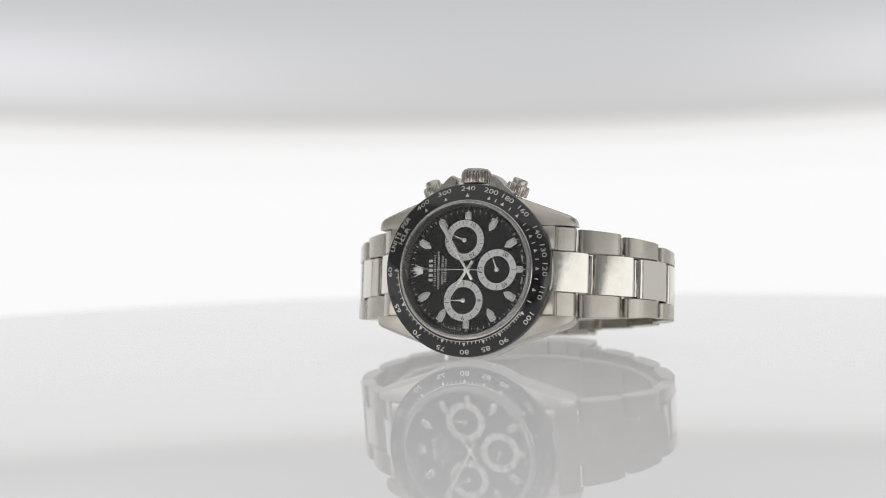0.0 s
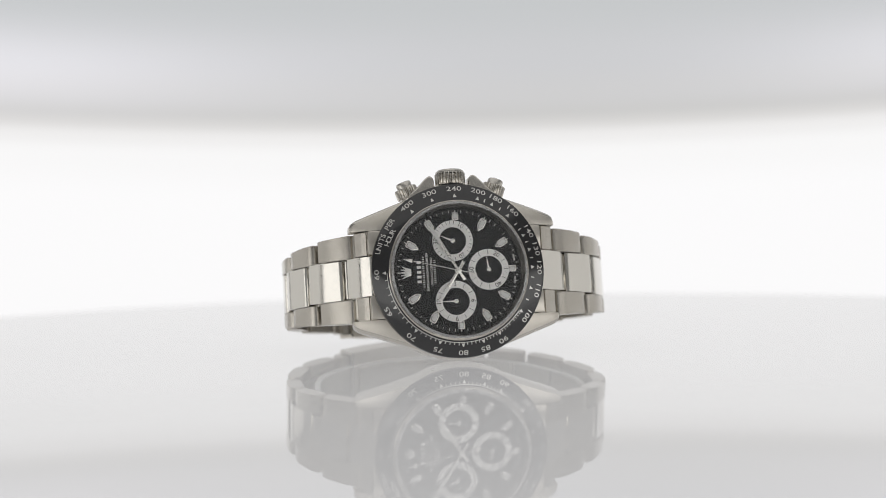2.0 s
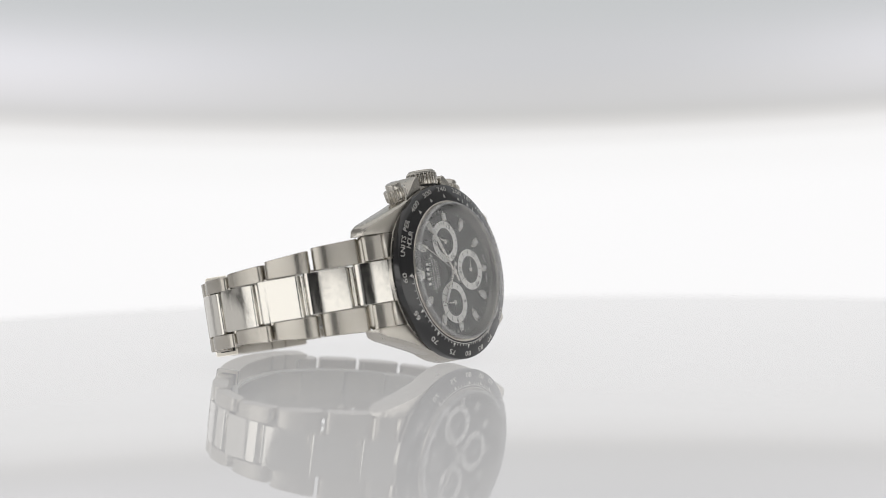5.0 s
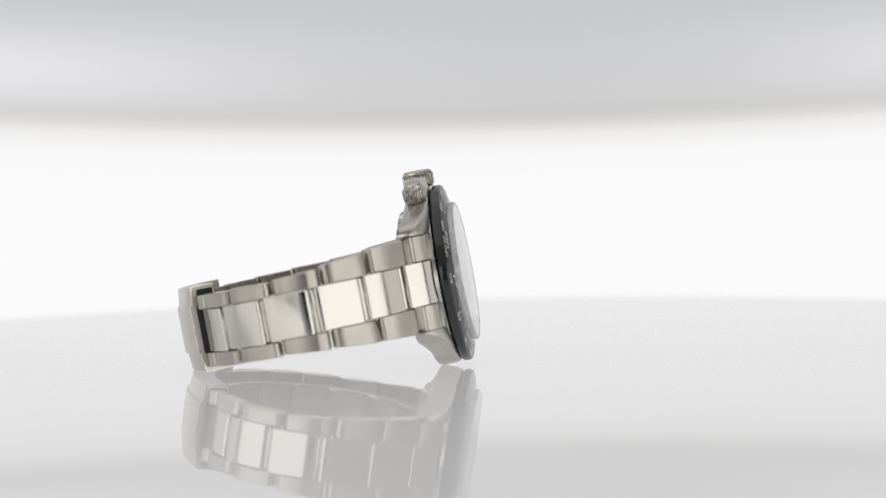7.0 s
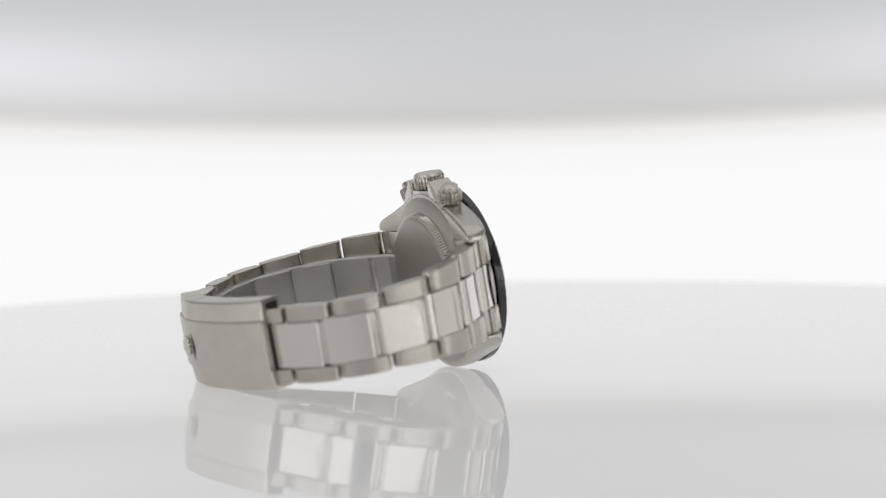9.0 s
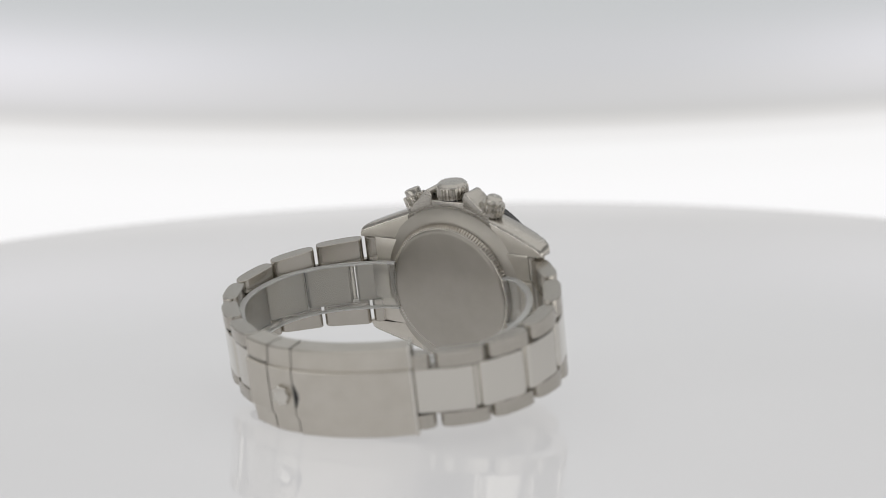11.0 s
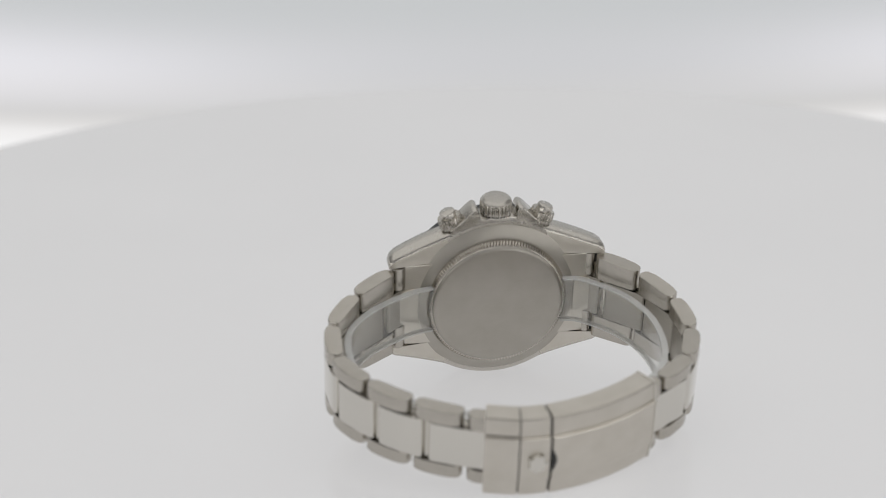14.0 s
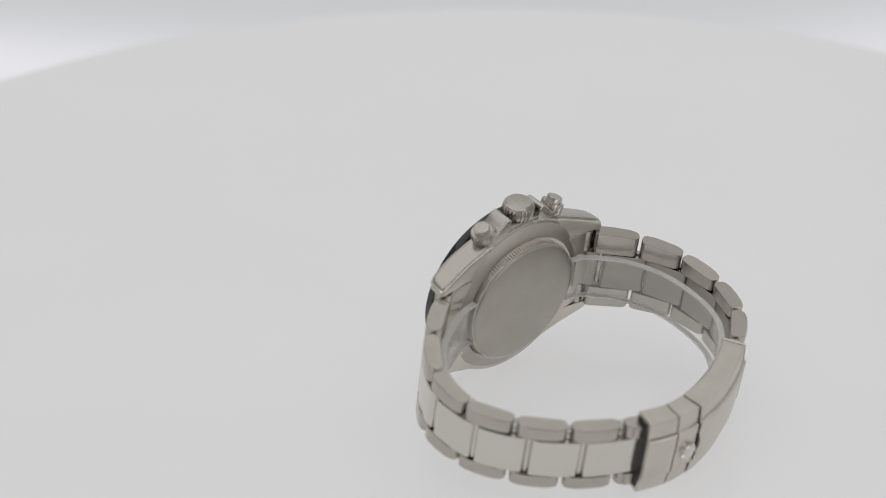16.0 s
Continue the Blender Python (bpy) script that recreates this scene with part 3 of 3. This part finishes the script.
def crown_and_pushers(watch):
    m = Matrix.Translation((0.1, 0, -4.25)) @ rot("X", -90)
    bm = revolve([(0, 19), (1.9, 19), (1.9, 20.0), (0, 20.0)], 32)
    gear(3.02, 3.45, 20.0, 22.7, 24, bm)
    revolve([(3.25, 22.5), (3.2, 22.95), (2.7, 23.4), (0, 23.55)], 48, bm)
    part("crown_seat", prism([(-4.1, 15), (4.1, 15), (4.1, 19.75), (-4.1, 19.75)], -6.86, -1.95, 0.3), CASE, watch, "steel case wall behind the crown", angle=30)
    # black disc in place of the shade between crown and case
    part("crown_shade", revolve([(0, 19.7), (2.9, 19.7), (2.9, 19.95), (0, 19.95)], 40), DARK, watch, "dark disc for the shade under the crown", at=to_m(m))
    part("crown", bm, CASE, watch, "fluted screw-down steel crown", at=to_m(m))
    for sx in (-1, 1):
        m = Matrix.Translation((sx * 10.75, 20.9, -4.5)) @ rot("Z", -sx * 20) @ rot("X", -90)
        pu = part("pusher", revolve([(0, -7), (1.95, -7), (1.95, -4.4), (1.6, -4.1), (1.6, -3.4), (0, -3.4)], 32), POLISHED, watch, "screw-down steel chronograph pusher", at=to_m(m))
        part("fluted_collar", gear(2.22, 2.58, -3.7, -1.3, 20), CASE, pu, "fluted steel collar")
        part("cap", revolve([(0, -1.7), (1.75, -1.7), (1.75, -0.3), (1.62, -0.05), (1.4, 0.06), (0, 0.1)], 36), CASE, pu, "round steel push cap")


SLOPE = 15.0


def cone(r):
    return 0.5 + (19.2 - r) * math.tan(radians(SLOPE))


def bezel(watch):
    bz = part("bezel", revolve([(15.6, -1.4), (19.2, -1.4), (19.5, -1.2), (19.55, -0.1), (19.45, 0.3), (19.2, 0.5), (15.75, cone(15.75)), (15.5, 1.35), (15.5, 0.5)], 160), CERAMIC, watch,
              "glossy black ceramic bezel with an engraved silver scale", angle=25)
    for num in (60, 400, 300, 240, 200, 180, 160, 140, 130, 120, 110, 100, 90, 85, 80, 75, 70, 65):
        a = 360 * 60 / num % 360
        nudge = {200: -0.6, 180: 0.4, 60: -1.0, 140: -1.0, 130: 0.6}.get(num, 0)
        bm = letters(str(num), 1.55, 1.5, bold=0.002)
        part("numeral", bm, INLAY, bz, at=to_m(dialframe(a + nudge, 18.35, cone(18.35) + 0.02, SLOPE)))
        # arrow inside the numeral
        tri = prism([(-0.42, -0.36), (0.42, -0.36), (0, 0.5)], 0, 0.03)
        part("arrow", tri, INLAY, bz, at=to_m(dialframe(a, 16.75, cone(16.75), SLOPE)))
    for word, r, mid, gap in (("UNITS PER", 18.45, 27.0, 2.95), ("HOUR", 16.95, 27.5, 3.35)):
        bm = bmesh.new()
        for k, ch in enumerate(word):
            if ch == " ":
                continue
            one = letters(ch, 1.6, 1.1)
            one.transform(dialframe(mid + (k - (len(word) - 1) / 2) * gap, r, cone(r) + 0.02, SLOPE))
            merge(bm, one)
        part("lettering", bm, INLAY, bz, "engraved silver words round the bezel")
    for num in (190, 170, 150, 145, 135, 125, 115, 105):
        part("mark", prism([(-0.11, -0.42), (0.11, -0.42), (0.11, 0.42), (-0.11, 0.42)], 0, 0.03), INLAY, bz, at=to_m(dialframe(360 * 60 / num, 16.75, cone(16.75), SLOPE)))
    fine = bmesh.new()
    for num in range(61, 100):
        if num % 5:
            a = 360 * 60 / num
            prism([(-0.08, -0.3), (0.08, -0.3), (0.08, 0.3), (-0.08, 0.3)], 0, 0.03, 0, fine, dialframe(a, 16.5, cone(16.5), SLOPE))
    seg = [216 + 144 * k / 72 for k in range(73)]
    for a, b in zip(seg, seg[1:]):
        vs = [fine.verts.new(dialpoint(q, r, cone(r) + 0.03)) for q, r in ((a, 16.1), (b, 16.1), (b, 16.24), (a, 16.24))]
        fine.faces.new(vs)
    part("fine_scale", fine, INLAY, bz, "fine engraved silver tick scale")
    part("bezel_rim", revolve([(15.45, 0.9), (15.75, 1.4), (15.6, 1.52), (15.3, 1.52), (15.2, 0.9)], 128), SATIN, bz, "thin polished steel rim")


def hand_shape(length, width, tail, tip):
    return [(-tail, -width / 2), (length - tip, -width / 2 * 0.9), (length, 0), (length - tip, width / 2 * 0.9), (-tail, width / 2)]


def dial(watch):
    d = part("dial", revolve([(0, -0.6), (14.2, -0.6), (14.2, 0), (0, 0)], 128), LACQUER, watch, "glossy black lacquer dial with silver print")
    part("rehaut", revolve([(14.1, -0.1), (14.15, 0.02), (14.6, 0.5), (15.1, 1.2), (15.3, 1.2), (15.3, -0.1)], 128), FLANGE, d, "polished steel flange ring round the dial")
    track = bmesh.new()
    for k in range(60):
        l, w = (0.95, 0.085) if k % 5 == 0 else (0.55, 0.055)
        prism([(-w, -l), (w, -l), (w, 0), (-w, 0)], 0, 0.012, 0, track, dialframe(k * 6, 13.65, 0.002))
    part("minute_track", track, PRINT, d, "fine silver minute track")
    for h in range(1, 12):
        if h % 3:
            rim = [(-0.62, 1.35), (-0.8, 1.05), (-0.8, -0.7), (0, -1.75), (0.8, -0.7), (0.8, 1.05), (0.62, 1.35)]
            rim = list(reversed(rim))
            core = [(x * 0.6, y * 0.68 + 0.03) for x, y in rim]
            r = 11.75
        else:
            rim = [(-0.72, -0.85), (0.72, -0.85), (0.72, 0.85), (-0.72, 0.85)]
            core = [(x * 0.6, y * 0.64) for x, y in rim]
            r = 12.25
        ix = part("hour_marker", prism(rim, 0, 0.32, 0.1), HAND, d, "applied white-gold hour marker", at=to_m(dialframe(30 * h, r, 0)))
        part("marker_well", prism([(x * 1.15, y * 1.1) for x, y in core], 0.3, 0.333), DARK, ix, "dark line round the filling")
        part("lume", prism(core, 0.3, 0.36), LUME, ix, "white luminous filling")
    # applied emblem at twelve, a plain five-spiked shape
    tip = [(0.75, -1.0), (0.85, -0.45), (1.4, 1.0), (1.3, 1.08), (0.72, 0.2), (0.72, 1.3), (0.58, 1.3), (0.28, 0.2), (0.09, 1.45)]
    em = prism(tip + [(-x, y) for x, y in reversed(tip)], 0.02, 0.3, 0.04)
    part("emblem", em, GOLD, d, "applied polished emblem", at=to_m(dialframe(0, 11.6, 0)))
    # printed lines under the emblem
    for r, w, h in ((8.8, 5.4, 0.95), (7.8, 7.2, 0.46), (5.25, 5.5, 0.5)):
        bars = bmesh.new()
        n = 5 if h > 0.6 else round(w * 2)
        b = w / n * (0.28 if n == 5 else 0.17)
        for k in range(n):
            x = (k - (n - 1) / 2) * w / n
            prism([(x - b, -h / 2), (x + b, -h / 2), (x + b, h / 2), (x - b, h / 2)], 0, 0.02, 0, bars)
        part("print_bar", bars, PRINT, d, "silver printed line", at=to_m(dialframe(0, r, 0.003)))
    for text, r in (("SUPERLATIVE CHRONOMETER", 6.9), ("OFFICIALLY CERTIFIED", 5.95)):
        part("print_line", letters(text, 0.68, 0.93, 0.008), PRINT, d, "silver printed words", at=to_m(dialframe(0, r, 0.01)))
    for word, a in (("SWISS", 191), ("MADE", 169)):
        part("print_line", letters(word, 0.55, 1.0, 0.008), PRINT, d, "tiny silver printed word", at=to_m(dialframe(a, 13.05, 0.012) @ rot("Z", 180)))
    # counters
    for cx, cy, nums, ticks, step in ((6.95, 0, (("60", 0), ("20", 120), ("40", 240)), 12, 30), (-0.85, 6.75, (("30", 0), ("10", 120), ("20", 240)), 30, 12), (-0.85, -6.85, (("12", 0), ("3", 90), ("6", 180), ("9", 270)), 12, 30)):
        c = part("counter", revolve([(3.05, 0.0), (3.05, 0.05), (3.15, 0.07), (4.5, 0.07), (4.6, 0.04), (4.6, 0.0)], 80), RING, d, "silver counter ring with black figures", at=to_m(Matrix.Translation((cx, cy, 0))))
        for word, a in nums:
            part("numeral", letters(word, 1.5, 1.0, 0.01, 0.0), LACQUER, c, "black figure", at=to_m(dialframe(a, 3.85, 0.08)))
        tk = bmesh.new()
        for k in range(ticks):
            a = k * step
            if min(abs((a - q + 180) % 360 - 180) for _, q in nums) > 16:
                l = 1.1 if ticks == 12 else 0.7
                prism([(-0.05, -l), (0.05, -l), (0.05, 0), (-0.05, 0)], 0.0, 0.015, 0, tk, dialframe(a, 4.5, 0.07))
        part("tick", tk, LACQUER, c, "black counter ticks")
        part("counter_well", revolve([(0, 0.006), (3.0, 0.006), (3.0, 0.002), (0, 0.002)], 64), LACQUER, c, "black centre of the counter")
    return d


def pointer(name, pts, z, th, mat, watch, m, lume=None, hub=0.5):
    bm = prism(pts, z, z + th, 0.05)
    revolve([(0, z - 0.05), (hub, z - 0.05), (hub, z + th + 0.06), (hub * 0.8, z + th + 0.1), (0, z + th + 0.1)], 24, bm)
    h = part(name, bm, mat, watch, at=m)
    if lume:
        part("lume", prism(lume, z + th, z + th + 0.03), LUME, h, "white luminous filling")
    return h


def clock(a):
    """A hand that points along +x, turned to the clock angle a."""
    return rot("Z", 180 - a)


def hands_of(watch):
    m = [(-2.6, -0.36), (0, -0.26), (8.6, -0.46), (11.5, -0.46), (12.2, 0), (11.5, 0.46), (8.6, 0.46), (0, 0.26), (-2.6, 0.36)]
    h = [(-2.4, -0.4), (0, -0.3), (5.0, -0.48), (7.7, -0.45), (8.4, 0), (7.7, 0.45), (5.0, 0.48), (0, 0.3), (-2.4, 0.4)]
    pointer("hour_hand", h, 0.42, 0.14, HAND, watch, clock(-55.5), [(4.6, -0.28), (7.5, -0.28), (7.9, 0), (7.5, 0.28), (4.6, 0.28)], 0.75)
    pointer("minute_hand", m, 0.66, 0.14, HAND, watch, clock(59.3), [(7.8, -0.27), (11.3, -0.28), (11.7, 0), (11.3, 0.28), (7.8, 0.27)], 0.7)
    pointer("minute_counter_hand", hand_shape(3.2, 0.34, 0.4, 1.2), 0.16, 0.08, HAND, watch, to_m(Matrix.Translation((-0.85, 6.75, 0))) @ clock(23))
    pointer("hour_counter_hand", hand_shape(3.2, 0.34, 0.4, 1.2), 0.16, 0.08, HAND, watch, to_m(Matrix.Translation((-0.85, -6.85, 0))) @ clock(1))
    sm = pointer("small_seconds_hand", hand_shape(3.2, 0.34, 0.4, 1.2), 0.16, 0.08, HAND, watch, to_m(Matrix.Translation((6.95, 0, 0))) @ clock(70.5))
    sw = [(-4.2, -0.22), (-2.4, -0.08), (10.6, -0.06), (10.6, -0.5), (12.9, 0), (10.6, 0.5), (10.6, 0.06), (-2.4, 0.08), (-4.2, 0.22)]
    cs = pointer("sweep_seconds_hand", sw, 0.92, 0.08, HAND, watch, clock(1.5), None, 0.45)
    return sm, cs


def crystal(watch):
    c = part("crystal", revolve([(0, 1.6), (15.15, 1.6), (15.25, 1.7), (15.25, 2.35), (14.9, 2.63), (0, 2.68)], 128), GLASS, watch, "clear flat sapphire crystal")
    c.visible_shadow = False
    rim = [(15.3, 1.3), (15.3, 2.37), (14.95, 2.68), (14.78, 2.7), (14.78, 2.58), (15.05, 2.28), (15.05, 1.3)]
    part("crystal_edge", revolve(rim, 128, closed=True), GLASS_RIM, c, "crystal edge with haze in place of its glints")


def wristwatch():
    w = new("wristwatch")
    tagged(w, "steel chronograph wristwatch with black dial lying on its side", "watch")
    case(w)
    bezel(w)
    dial(w)
    crystal(w)
    crown_and_pushers(w)
    bracelet(w)
    clasp(w)
    strip(w)
    return w, *hands_of(w)


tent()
softboxes()
table = turntable()
panel = backdrop()
arm = camera_arm()
arm_stand()
watch, small_hand, sweep_hand = wristwatch()

REST = Matrix(((0.92249, 0.05161, -0.38255, -0.001040), (-0.38581, 0.15553, -0.90937, 0.004522), (0.01257, 0.98648, 0.16339, 0.020410), (0, 0, 0, 1)))


def motions():
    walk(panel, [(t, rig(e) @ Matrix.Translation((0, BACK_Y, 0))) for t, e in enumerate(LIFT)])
    walk(arm, [(t, rig(e)) for t, e in enumerate(LIFT)])
    turns = [(t, TURN0 + TURN_RATE * t) for t in range(0, 17)]
    walk(table, [(t, rot("Z", a)) for t, a in turns])
    walk(watch, [(t, rot("Z", a) @ REST) for t, a in turns])
    walk(sweep_hand, [(t, clock(1.5 + 6 * t)) for t in range(0, 17, 2)])
    walk(small_hand, [(t, to_m(Matrix.Translation((6.95, 0, 0))) @ clock(70.5 + 6 * t)) for t in range(0, 17, 2)])


motions()
